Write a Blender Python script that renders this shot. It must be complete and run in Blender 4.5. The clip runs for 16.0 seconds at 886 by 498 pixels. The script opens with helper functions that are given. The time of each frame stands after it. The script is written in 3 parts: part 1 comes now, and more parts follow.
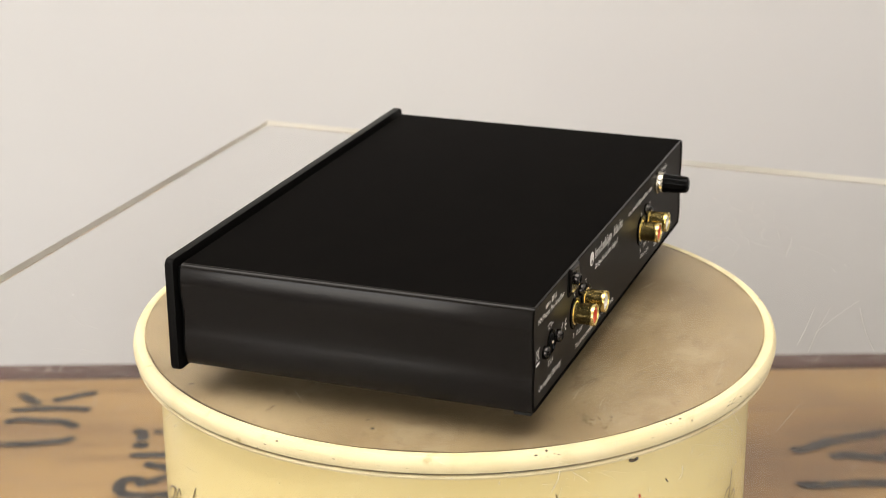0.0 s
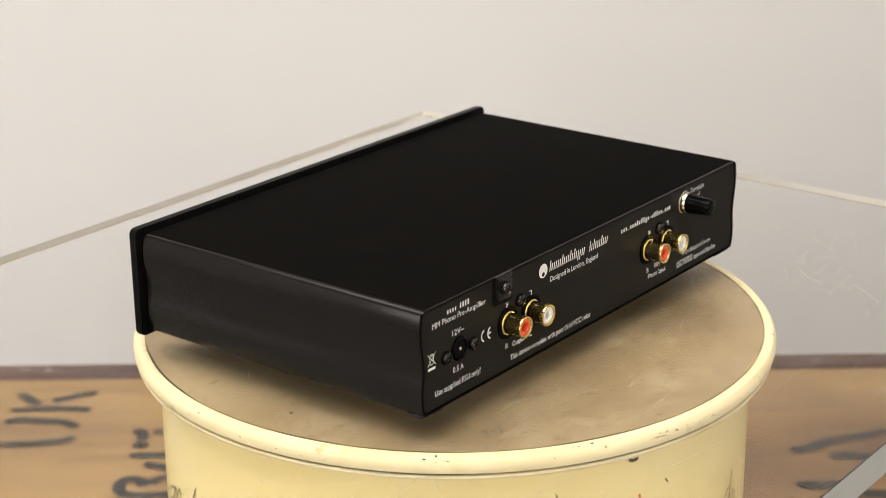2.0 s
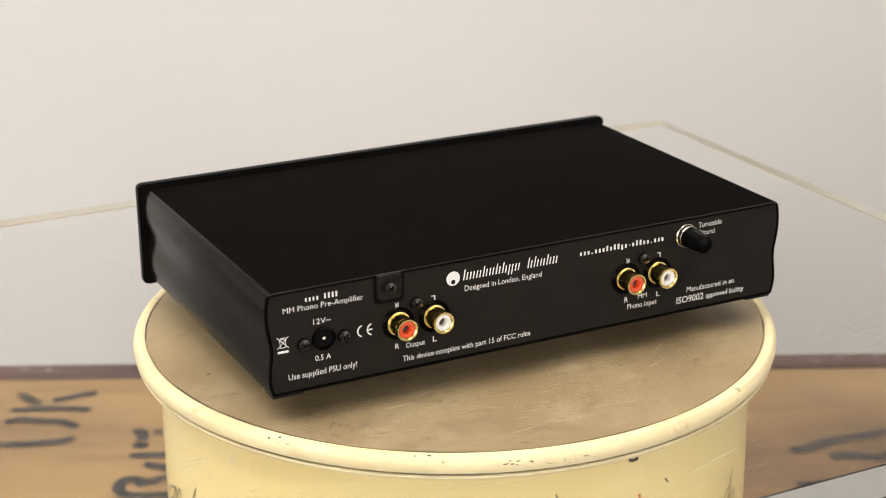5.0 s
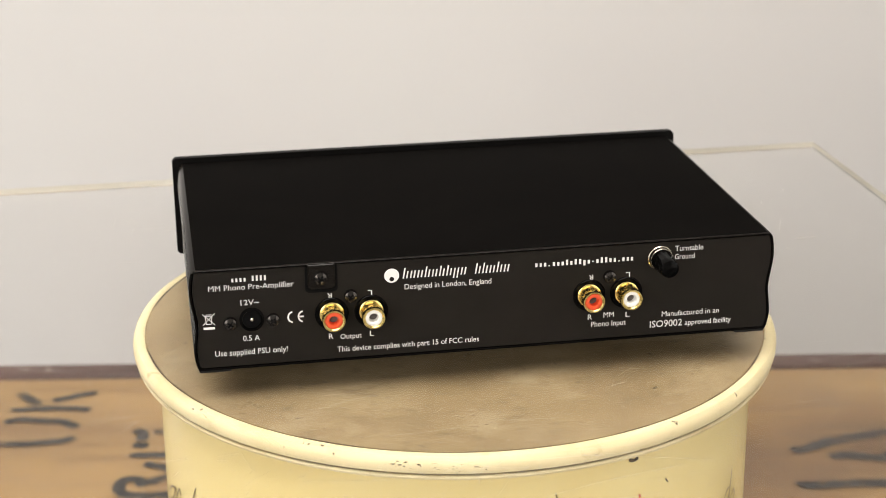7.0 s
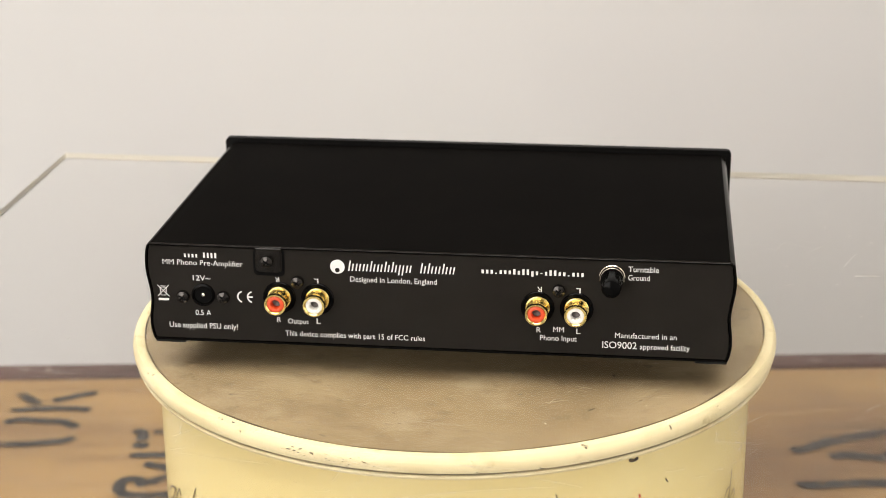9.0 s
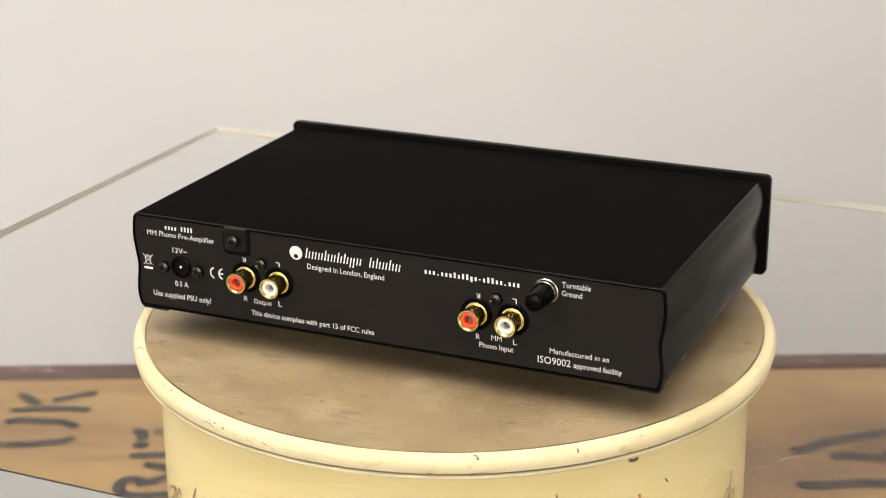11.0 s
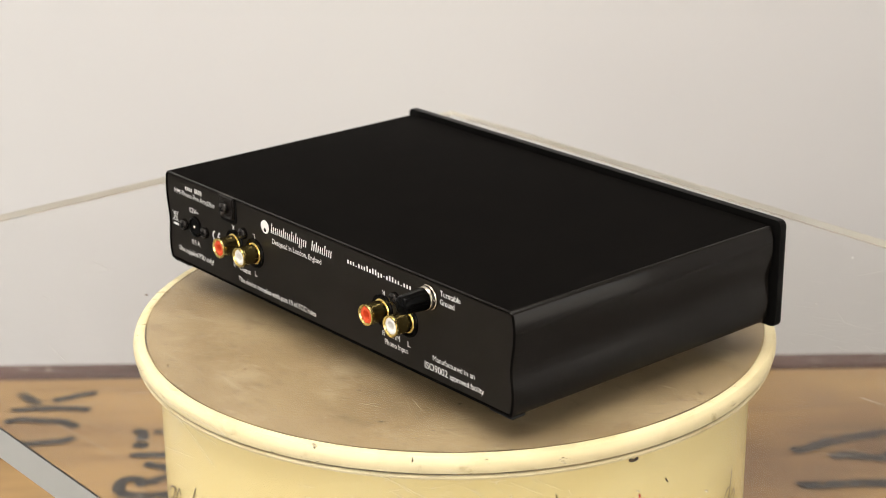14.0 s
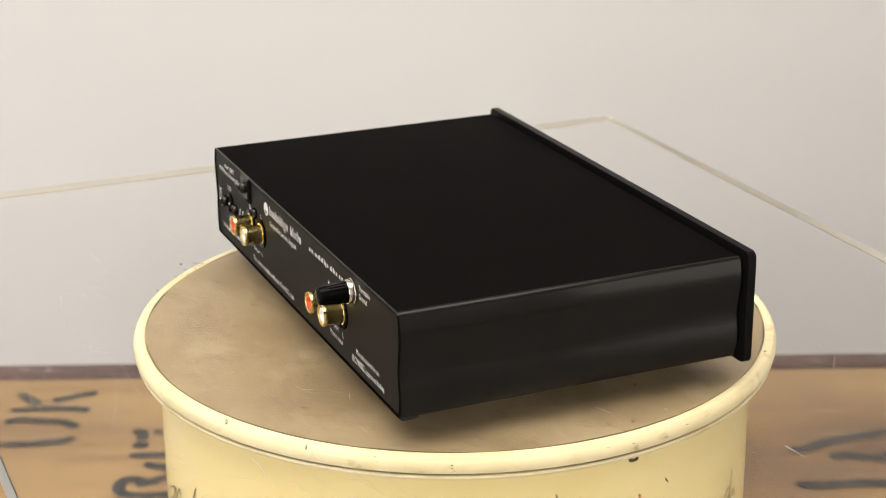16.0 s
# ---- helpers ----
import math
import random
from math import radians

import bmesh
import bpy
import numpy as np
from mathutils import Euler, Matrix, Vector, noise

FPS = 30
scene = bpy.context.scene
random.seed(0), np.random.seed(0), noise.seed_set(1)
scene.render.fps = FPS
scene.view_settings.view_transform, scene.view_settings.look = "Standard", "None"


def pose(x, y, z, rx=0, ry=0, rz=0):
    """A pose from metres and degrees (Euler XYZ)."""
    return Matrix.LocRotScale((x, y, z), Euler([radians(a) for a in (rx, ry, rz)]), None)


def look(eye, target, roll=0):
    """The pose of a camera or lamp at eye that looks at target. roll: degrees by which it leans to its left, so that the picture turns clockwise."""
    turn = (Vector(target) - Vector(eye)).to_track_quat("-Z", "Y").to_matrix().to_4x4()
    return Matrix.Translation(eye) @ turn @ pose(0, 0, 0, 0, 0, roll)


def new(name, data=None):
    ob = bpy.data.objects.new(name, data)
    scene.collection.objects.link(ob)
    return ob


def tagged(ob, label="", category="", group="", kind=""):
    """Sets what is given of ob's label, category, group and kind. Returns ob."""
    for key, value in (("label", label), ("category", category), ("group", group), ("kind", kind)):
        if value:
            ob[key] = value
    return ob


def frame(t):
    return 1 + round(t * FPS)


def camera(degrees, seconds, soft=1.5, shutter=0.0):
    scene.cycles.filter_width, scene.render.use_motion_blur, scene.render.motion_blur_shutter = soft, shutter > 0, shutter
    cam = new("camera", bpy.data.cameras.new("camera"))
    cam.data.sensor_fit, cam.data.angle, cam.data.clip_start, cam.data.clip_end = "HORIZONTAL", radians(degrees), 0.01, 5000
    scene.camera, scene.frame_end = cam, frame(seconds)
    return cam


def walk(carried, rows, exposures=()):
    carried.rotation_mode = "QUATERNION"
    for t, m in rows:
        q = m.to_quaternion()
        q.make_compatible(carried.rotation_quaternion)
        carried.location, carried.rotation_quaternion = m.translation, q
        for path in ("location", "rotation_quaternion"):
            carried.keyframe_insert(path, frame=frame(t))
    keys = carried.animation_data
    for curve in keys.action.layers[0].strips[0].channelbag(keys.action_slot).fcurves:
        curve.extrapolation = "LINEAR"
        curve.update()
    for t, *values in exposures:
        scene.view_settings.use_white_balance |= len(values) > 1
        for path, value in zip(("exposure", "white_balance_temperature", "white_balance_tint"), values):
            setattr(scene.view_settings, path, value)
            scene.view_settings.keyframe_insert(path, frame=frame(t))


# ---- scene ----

Z0 = 0.80            # height of the clear sheet's upper face
CHEST = Z0 - 0.2700  # height of the chest's top
SPIN = (69.784, -8.5192)  # degrees at the start, degrees a second

# ---- camera ----
cam = camera(28.518, 16.0, soft=0.8)
cam.data.dof.use_dof = True
cam.data.dof.focus_distance = 0.622
cam.data.dof.aperture_fstop = 20.0
EYE = Vector((0.0, -0.65792, Z0 + 0.25923))
VIEW = Vector((-0.006195, 0.941518, -0.336905))
CAM_POSE = look(EYE, EYE + VIEW, -0.4855)
walk(cam, [(0.0, CAM_POSE), (16.0, CAM_POSE)])

# ---- world, lamps ----
world = bpy.data.worlds.new("sky")
scene.world = world
world.use_nodes = True
wn = world.node_tree
sky = wn.nodes.new("ShaderNodeTexSky")
sky.sky_type, sky.sun_disc = "NISHITA", False
sky.sun_elevation, sky.sun_rotation = radians(35), radians(200)
wn.links.new(sky.outputs[0], wn.nodes["Background"].inputs[0])
wn.nodes["Background"].inputs[1].default_value = 0.1
scene.view_settings.exposure = 0.0


def area(name, w, h, power, color, place, target):
    d = bpy.data.lights.new(name, "AREA")
    d.shape, d.size, d.size_y, d.energy, d.color = "RECTANGLE", w, h, power, color
    ob = new(name, d)
    ob.matrix_world = look(place, target)
    return ob


area("window_daylight", 1.9, 1.5, 45.5, (1.0, 0.963, 0.925), (-1.50, -2.52, 1.25), (-1.50, 0.0, 1.25))
# added fill from the right for the bin's flank and the amplifier's side
area("side_fill_light", 1.5, 1.5, 15, (1.0, 0.93, 0.83), (1.42, -1.40, 1.25), (0.0, -1.40, 1.25))
area("ceiling_lamp_light", 1.9, 1.2, 29.5, (1.0, 0.945, 0.88), (-0.35, -0.45, 2.40), (-0.35, -0.45, 0.0))


# ---- materials ----
def mat(name, color, rough=0.5, metal=0.0, spec=0.5, dark=None, scale=40.0, bump=0.0, bscale=300.0, detail=4.0,
        stretch=(1, 1, 1), lo=0.35, hi=0.65, rvar=0.0):
    """A surface of two colours mixed by noise, with a fine relief and uneven gloss."""
    m = bpy.data.materials.new(name)
    m.use_nodes = True
    t = m.node_tree
    b = t.nodes["Principled BSDF"]
    b.inputs["Roughness"].default_value = rough
    b.inputs["Metallic"].default_value = metal
    b.inputs["Specular IOR Level"].default_value = spec
    b.inputs["Base Color"].default_value = (*color, 1)
    co = t.nodes.new("ShaderNodeTexCoord")
    mp = t.nodes.new("ShaderNodeMapping")
    mp.inputs["Scale"].default_value = stretch
    t.links.new(co.outputs["Object"], mp.inputs[0])
    if dark:
        n = t.nodes.new("ShaderNodeTexNoise")
        n.inputs["Scale"].default_value, n.inputs["Detail"].default_value = scale, detail
        t.links.new(mp.outputs[0], n.inputs["Vector"])
        r = t.nodes.new("ShaderNodeValToRGB")
        r.color_ramp.elements[0].position, r.color_ramp.elements[1].position = lo, hi
        r.color_ramp.elements[0].color, r.color_ramp.elements[1].color = (*dark, 1), (*color, 1)
        t.links.new(n.outputs[0], r.inputs[0])
        t.links.new(r.outputs[0], b.inputs["Base Color"])
    if rvar:
        n = t.nodes.new("ShaderNodeTexNoise")
        n.inputs["Scale"].default_value, n.inputs["Detail"].default_value = scale * 0.7, 5
        t.links.new(mp.outputs[0], n.inputs["Vector"])
        mr = t.nodes.new("ShaderNodeMapRange")
        mr.inputs["To Min"].default_value, mr.inputs["To Max"].default_value = rough - rvar, rough + rvar
        t.links.new(n.outputs[0], mr.inputs[0])
        t.links.new(mr.outputs[0], b.inputs["Roughness"])
    if bump:
        n = t.nodes.new("ShaderNodeTexNoise")
        n.inputs["Scale"].default_value, n.inputs["Detail"].default_value = bscale, 3
        t.links.new(mp.outputs[0], n.inputs["Vector"])
        bp = t.nodes.new("ShaderNodeBump")
        bp.inputs["Strength"].default_value, bp.inputs["Distance"].default_value = bump, 0.0004
        t.links.new(n.outputs[0], bp.inputs["Height"])
        t.links.new(bp.outputs[0], b.inputs["Normal"])
    return m


def over(m, color, scale, lo, hi, detail=4.0, stretch=(1, 1, 1), loc=(3.1, 1.7, 5.3)):
    """A second, sparse layer of another colour laid over a material by noise."""
    t = m.node_tree
    b = t.nodes["Principled BSDF"]
    co = t.nodes.new("ShaderNodeTexCoord")
    mp = t.nodes.new("ShaderNodeMapping")
    mp.inputs["Scale"].default_value = stretch
    mp.inputs["Location"].default_value = loc
    n = t.nodes.new("ShaderNodeTexNoise")
    n.inputs["Scale"].default_value, n.inputs["Detail"].default_value = scale, detail
    r = t.nodes.new("ShaderNodeMapRange")
    r.inputs["From Min"].default_value, r.inputs["From Max"].default_value = lo, hi
    mx = t.nodes.new("ShaderNodeMix")
    mx.data_type = "RGBA"
    mx.inputs["B"].default_value = (*color, 1)
    t.links.new(co.outputs["Object"], mp.inputs[0])
    t.links.new(mp.outputs[0], n.inputs["Vector"])
    t.links.new(n.outputs[0], r.inputs[0])
    t.links.new(r.outputs[0], mx.inputs["Factor"])
    old = b.inputs["Base Color"]
    if old.links:
        t.links.new(old.links[0].from_socket, mx.inputs["A"])
    else:
        mx.inputs["A"].default_value = old.default_value
    t.links.new(mx.outputs["Result"], b.inputs["Base Color"])
    return m


M_WALL = over(mat("white_wall_paint", (0.68, 0.668, 0.658), 0.7, dark=(0.65, 0.64, 0.635), scale=2.2, bump=0.15, bscale=90), (0.685, 0.682, 0.668), 1.1, 0.4, 0.7)
M_FLOOR = mat("grey_concrete", (0.32, 0.30, 0.28), 0.8, dark=(0.22, 0.21, 0.2), scale=4, bump=0.3, bscale=60)
M_CEIL = mat("ceiling_paint", (0.78, 0.77, 0.75), 0.85, dark=(0.72, 0.71, 0.69), scale=3)
M_FRAME = mat("window_paint", (0.75, 0.74, 0.71), 0.4, dark=(0.68, 0.66, 0.62), scale=9)
# the 2.6-scale dark layer is shifted right: the bin's shade put into the colour
M_PLY = over(over(over(mat("chest_plywood", (0.40, 0.248, 0.092), 0.5, dark=(0.29, 0.168, 0.058), scale=5, stretch=(0.7, 2.6, 1), bump=0.04,
                           bscale=140, lo=0.3, hi=0.7, rvar=0.1), (0.13, 0.069, 0.028), 2.6, 0.44, 0.62, 8, (1, 1.2, 1), (0.75, 5.02, 0.7)),
                  (0.19, 0.10, 0.036), 16, 0.52, 0.78, 8, (0.5, 4, 1)), (0.42, 0.26, 0.10), 45, 0.60, 0.85, 6, (0.25, 5, 1))
M_BATTEN = over(mat("dark_batten_wood", (0.115, 0.055, 0.042), 0.6, dark=(0.065, 0.031, 0.023), scale=24, stretch=(0.3, 1, 1), bump=0.3,
                    bscale=180), (0.30, 0.24, 0.21), 60, 0.62, 0.75)
M_INK = over(mat("stencil_ink", (0.055, 0.046, 0.040), 0.8, dark=(0.024, 0.022, 0.021), scale=70), (0.24, 0.15, 0.07), 90, 0.57, 0.80, 8)
M_ENAMEL = over(over(mat("cream_enamel", (0.83, 0.695, 0.335), 0.24, spec=0.5, dark=(0.80, 0.65, 0.29), scale=14, rvar=0.06),
                     (0.55, 0.43, 0.22), 55, 0.66, 0.86, 5), (0.12, 0.08, 0.04), 190, 0.80, 0.82, 2)
M_RIM = over(over(over(mat("worn_rim_enamel", (0.73, 0.63, 0.385), 0.55, spec=0.22, dark=(0.69, 0.585, 0.34), scale=26, rvar=0.1, detail=10, lo=0.32, hi=0.58),
                       (0.58, 0.47, 0.25), 75, 0.54, 0.82, 10), (0.40, 0.30, 0.14), 130, 0.62, 0.76, 10), (0.08, 0.055, 0.03), 190, 0.70, 0.735, 4)
M_LID = over(over(over(over(over(mat("worn_brown_lid", (0.33, 0.248, 0.141), 0.46, spec=0.3, dark=(0.255, 0.184, 0.097), scale=14, stretch=(1, 1.2, 1),
                                     rvar=0.1, detail=12, lo=0.38, hi=0.60), (0.195, 0.137, 0.072), 30, 0.50, 0.80, 12, (1, 1.1, 1)),
                            (0.36, 0.282, 0.175), 50, 0.56, 0.80, 12, (0.9, 1.2, 1)), (0.17, 0.12, 0.063), 260, 0.54, 0.80, 8, (0.8, 1.1, 1)),
                  (0.40, 0.33, 0.225), 160, 0.63, 0.78, 6, (0.5, 1.5, 1)), (0.05, 0.034, 0.018), 170, 0.70, 0.75, 6)
M_SEAM = mat("grime_and_shade_seam", (0.34, 0.245, 0.115), 0.8, dark=(0.07, 0.048, 0.025), scale=32, detail=8, lo=0.42, hi=0.60)
M_SCUFF = mat("pale_scuff", (0.70, 0.63, 0.50), 0.55, dark=(0.42, 0.33, 0.20), scale=180)
M_CHIP = mat("bare_iron_chip", (0.055, 0.042, 0.026), 0.75, dark=(0.15, 0.1, 0.045), scale=300)
M_SCRIPT = mat("brown_script_paint", (0.20, 0.135, 0.035), 0.45, dark=(0.13, 0.085, 0.02), scale=200)
M_RED = mat("red_paint_spot", (0.55, 0.06, 0.02), 0.4)
M_SCRATCH = mat("scratch_white", (0.48, 0.45, 0.40), 0.6, dark=(0.36, 0.33, 0.28), scale=300)
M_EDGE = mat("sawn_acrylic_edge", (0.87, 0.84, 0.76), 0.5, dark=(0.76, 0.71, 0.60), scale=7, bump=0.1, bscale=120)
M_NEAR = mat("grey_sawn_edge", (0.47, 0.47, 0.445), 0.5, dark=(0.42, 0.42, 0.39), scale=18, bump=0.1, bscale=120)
M_BLACK = mat("black_powder_coat", (0.0042, 0.0037, 0.0033), 0.62, spec=0.008, dark=(0.0035, 0.0031, 0.0028), scale=60, bump=0.1, bscale=2500)
M_SIDE = mat("black_anodised_side", (0.0072, 0.0058, 0.0046), 0.18, spec=0.23, dark=(0.0060, 0.0048, 0.0040), scale=40,
             stretch=(1, 0.06, 1), rvar=0.03)
M_PANEL = mat("black_rear_panel_paint", (0.0160, 0.0136, 0.0113), 0.5, spec=0.07, dark=(0.0138, 0.0117, 0.0097), scale=60, bump=0.08, bscale=2500)
M_FRONT = mat("black_front_panel", (0.0045, 0.0042, 0.0039), 0.42, spec=0.07, dark=(0.004, 0.0037, 0.0034), scale=60)
M_RUBBER = mat("black_rubber", (0.012, 0.011, 0.010), 0.75, spec=0.3)
M_PLASTIC = mat("black_plastic", (0.0022, 0.0021, 0.002), 0.15, spec=0.06)
M_SCREW = mat("blackened_screw", (0.045, 0.041, 0.038), 0.12, metal=0.9)
# near-black that paints the shade of slots, hole, joint and tab gap
M_VOID = mat("recess_shade_black", (0.003, 0.003, 0.003), 0.9, spec=0.1)
M_GOLD = mat("gold_plating", (0.82, 0.65, 0.26), 0.2, metal=1.0, dark=(0.74, 0.57, 0.20), scale=200)
M_NICKEL = mat("nickel_plating", (0.66, 0.61, 0.51), 0.16, metal=1.0)
M_REDPL = mat("red_plastic", (0.72, 0.085, 0.025), 0.35)
M_WHITEPL = mat("white_plastic", (0.82, 0.80, 0.75), 0.35)
M_PRINT = mat("white_print", (0.80, 0.79, 0.77), 0.55)

M_GLASS = bpy.data.materials.new("clear_acrylic")
M_GLASS.use_nodes = True
_t = M_GLASS.node_tree
_t.nodes.remove(_t.nodes["Principled BSDF"])
_f, _r, _g, _m = (_t.nodes.new(n) for n in ("ShaderNodeFresnel", "ShaderNodeBsdfRefraction", "ShaderNodeBsdfGlossy", "ShaderNodeMixShader"))
_f.inputs["IOR"].default_value = _r.inputs["IOR"].default_value = 1.49
_r.inputs["Roughness"].default_value, _g.inputs["Roughness"].default_value = 0.0, 0.34
_r.inputs["Color"].default_value, _g.inputs["Color"].default_value = (0.985, 0.985, 0.98, 1), (1, 1, 1, 1)
_k = _t.nodes.new("ShaderNodeMath")
_k.operation, _k.inputs[1].default_value = "MULTIPLY", 0.25
_t.links.new(_f.outputs[0], _k.inputs[0])
_t.links.new(_k.outputs[0], _m.inputs[0])
_t.links.new(_r.outputs[0], _m.inputs[1])
_t.links.new(_g.outputs[0], _m.inputs[2])
_t.links.new(_m.outputs[0], _t.nodes["Material Output"].inputs["Surface"])
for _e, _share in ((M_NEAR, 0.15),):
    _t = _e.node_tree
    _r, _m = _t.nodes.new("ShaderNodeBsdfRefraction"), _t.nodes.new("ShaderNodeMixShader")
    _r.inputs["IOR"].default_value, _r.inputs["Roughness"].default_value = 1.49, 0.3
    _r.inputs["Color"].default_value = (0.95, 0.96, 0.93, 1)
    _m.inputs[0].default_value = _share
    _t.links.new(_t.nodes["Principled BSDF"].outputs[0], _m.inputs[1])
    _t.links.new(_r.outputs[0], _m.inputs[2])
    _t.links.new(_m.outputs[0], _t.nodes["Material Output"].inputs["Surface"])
M_PANE = bpy.data.materials.new("window_glass")
M_PANE.use_nodes = True
_b = M_PANE.node_tree.nodes["Principled BSDF"]
_b.inputs["Transmission Weight"].default_value, _b.inputs["Roughness"].default_value = 1.0, 0.0
M_LAMP = bpy.data.materials.new("lamp_diffuser")
M_LAMP.use_nodes = True
_b = M_LAMP.node_tree.nodes["Principled BSDF"]
_b.inputs["Emission Color"].default_value, _b.inputs["Emission Strength"].default_value = (1, 0.95, 0.89, 1), 1.6


# ---- mesh helpers ----
def mesh_of(name, bm, material, smooth=False, sharp=35):
    bmesh.ops.recalc_face_normals(bm, faces=bm.faces)
    me = bpy.data.meshes.new(name)
    if smooth:
        for f in bm.faces:
            f.smooth = True
        for e in bm.edges:
            if len(e.link_faces) == 2 and e.calc_face_angle(0) > radians(sharp):
                e.smooth = False
    bm.to_mesh(me)
    bm.free()
    for m in (material if isinstance(material, (list, tuple)) else [material]):
        me.materials.append(m)
    return me


def part(name, bm, material, parent=None, label="", at=None, smooth=False):
    me = bm if isinstance(bm, bpy.types.Mesh) else mesh_of(name, bm, material, smooth)
    ob = new(name, me)
    if parent:
        ob.parent = parent
    if at is not None:
        ob.matrix_basis = at if isinstance(at, Matrix) else Matrix.Translation(at)
    return tagged(ob, label)


def box(x0, x1, y0, y1, z0, z1, bevel=0.0, seg=2):
    bm = bmesh.new()
    bmesh.ops.create_cube(bm, size=1.0)
    bmesh.ops.transform(bm, matrix=Matrix.Translation(((x0 + x1) / 2, (y0 + y1) / 2, (z0 + z1) / 2))
                        @ Matrix.Diagonal((x1 - x0, y1 - y0, z1 - z0, 1)), verts=bm.verts)
    if bevel:
        bmesh.ops.bevel(bm, geom=bm.edges[:], offset=bevel, segments=seg, affect="EDGES", profile=0.5)
    return bm


def lathe(profile, n=48, axis="z", mats=None):
    """Turn a profile of (radius, height) round the z axis, or round -y so that height runs towards the viewer."""
    bm = bmesh.new()
    rings = []
    for r, h in profile:
        if r <= 1e-7:
            rings.append([bm.verts.new((0, 0, h))])
        else:
            rings.append([bm.verts.new((r * math.cos(2 * math.pi * k / n), r * math.sin(2 * math.pi * k / n), h)) for k in range(n)])
    for i, (a, b) in enumerate(zip(rings, rings[1:])):
        for k in range(n):
            q = (k + 1) % n
            if len(a) == 1 and len(b) == 1:
                continue
            if len(a) == 1:
                f = bm.faces.new((a[0], b[k], b[q]))
            elif len(b) == 1:
                f = bm.faces.new((a[k], a[q], b[0]))
            else:
                f = bm.faces.new((a[k], a[q], b[q], b[k]))
            if mats:
                f.material_index = mats[i]
    if axis == "y":
        bmesh.ops.rotate(bm, verts=bm.verts, matrix=Matrix.Rotation(radians(90), 3, "X"))
    return bm


def prism(outline, y0, y1):
    """A solid from an outline of (x, z), between two depths."""
    bm = bmesh.new()
    a = [bm.verts.new((x, y0, z)) for x, z in outline]
    b = [bm.verts.new((x, y1, z)) for x, z in outline]
    bm.faces.new(a)
    bm.faces.new(b[::-1])
    for i in range(len(a)):
        j = (i + 1) % len(a)
        bm.faces.new((a[j], a[i], b[i], b[j]))
    return bm


def ribbon(points, width, lift, uneven=0.0, rng=random, closed_ends=True):
    """A flat brush stroke through points of (x, y), lying at height lift."""
    pts = [Vector(p) for p in points]
    fine = []
    for i in range(len(pts) - 1):
        p0, p1, p2, p3 = pts[max(i - 1, 0)], pts[i], pts[i + 1], pts[min(i + 2, len(pts) - 1)]
        for k in range(8):
            t = k / 8
            fine.append(0.5 * ((2 * p1) + (p2 - p0) * t + (2 * p0 - 5 * p1 + 4 * p2 - p3) * t * t + (3 * p1 - p0 - 3 * p2 + p3) * t ** 3))
    fine.append(pts[-1])
    bm = bmesh.new()
    last = None
    for i, p in enumerate(fine):
        d = (fine[min(i + 1, len(fine) - 1)] - fine[max(i - 1, 0)]).normalized()
        nrm = Vector((-d.y, d.x))
        end = min(i, len(fine) - 1 - i)
        w = width / 2 * (1 if not closed_ends else min(1.0, 0.55 + 0.25 * end))
        a = p + nrm * w * (1 + uneven * (rng.random() - 0.5))
        b = p - nrm * w * (1 + uneven * (rng.random() - 0.5))
        pair = (bm.verts.new((a.x, a.y, lift)), bm.verts.new((b.x, b.y, lift)))
        if last:
            bm.faces.new((last[0], last[1], pair[1], pair[0]))
        last = pair
    return bm


def empty(name, label, category, place):
    ob = new(name)
    ob.empty_display_size = 0.05
    ob.location = place
    return tagged(ob, label, category)


# ---- the room ----
X0, X1, Y0, Y1, H = -2.7, 1.5, -2.6, 0.98, 2.5
tagged(part("floor", box(X0 - 0.2, X1 + 0.2, Y0 - 0.2, Y1 + 0.2, -0.1, 0), M_FLOOR), "grey concrete workshop floor", "floor", kind="structure")
tagged(part("ceiling", box(X0 - 0.2, X1 + 0.2, Y0 - 0.2, Y1 + 0.2, H, H + 0.1), M_CEIL), "plain white painted ceiling", "ceiling", kind="structure")
tagged(part("wall_north", box(X0, X1, Y1, Y1 + 0.15, 0, H), M_WALL), "plain off-white painted wall behind the chest", "wall", kind="structure")
tagged(part("wall_west", box(X0 - 0.15, X0, Y0, Y1 + 0.15, 0, H), M_WALL), "plain off-white painted wall", "wall", kind="structure")


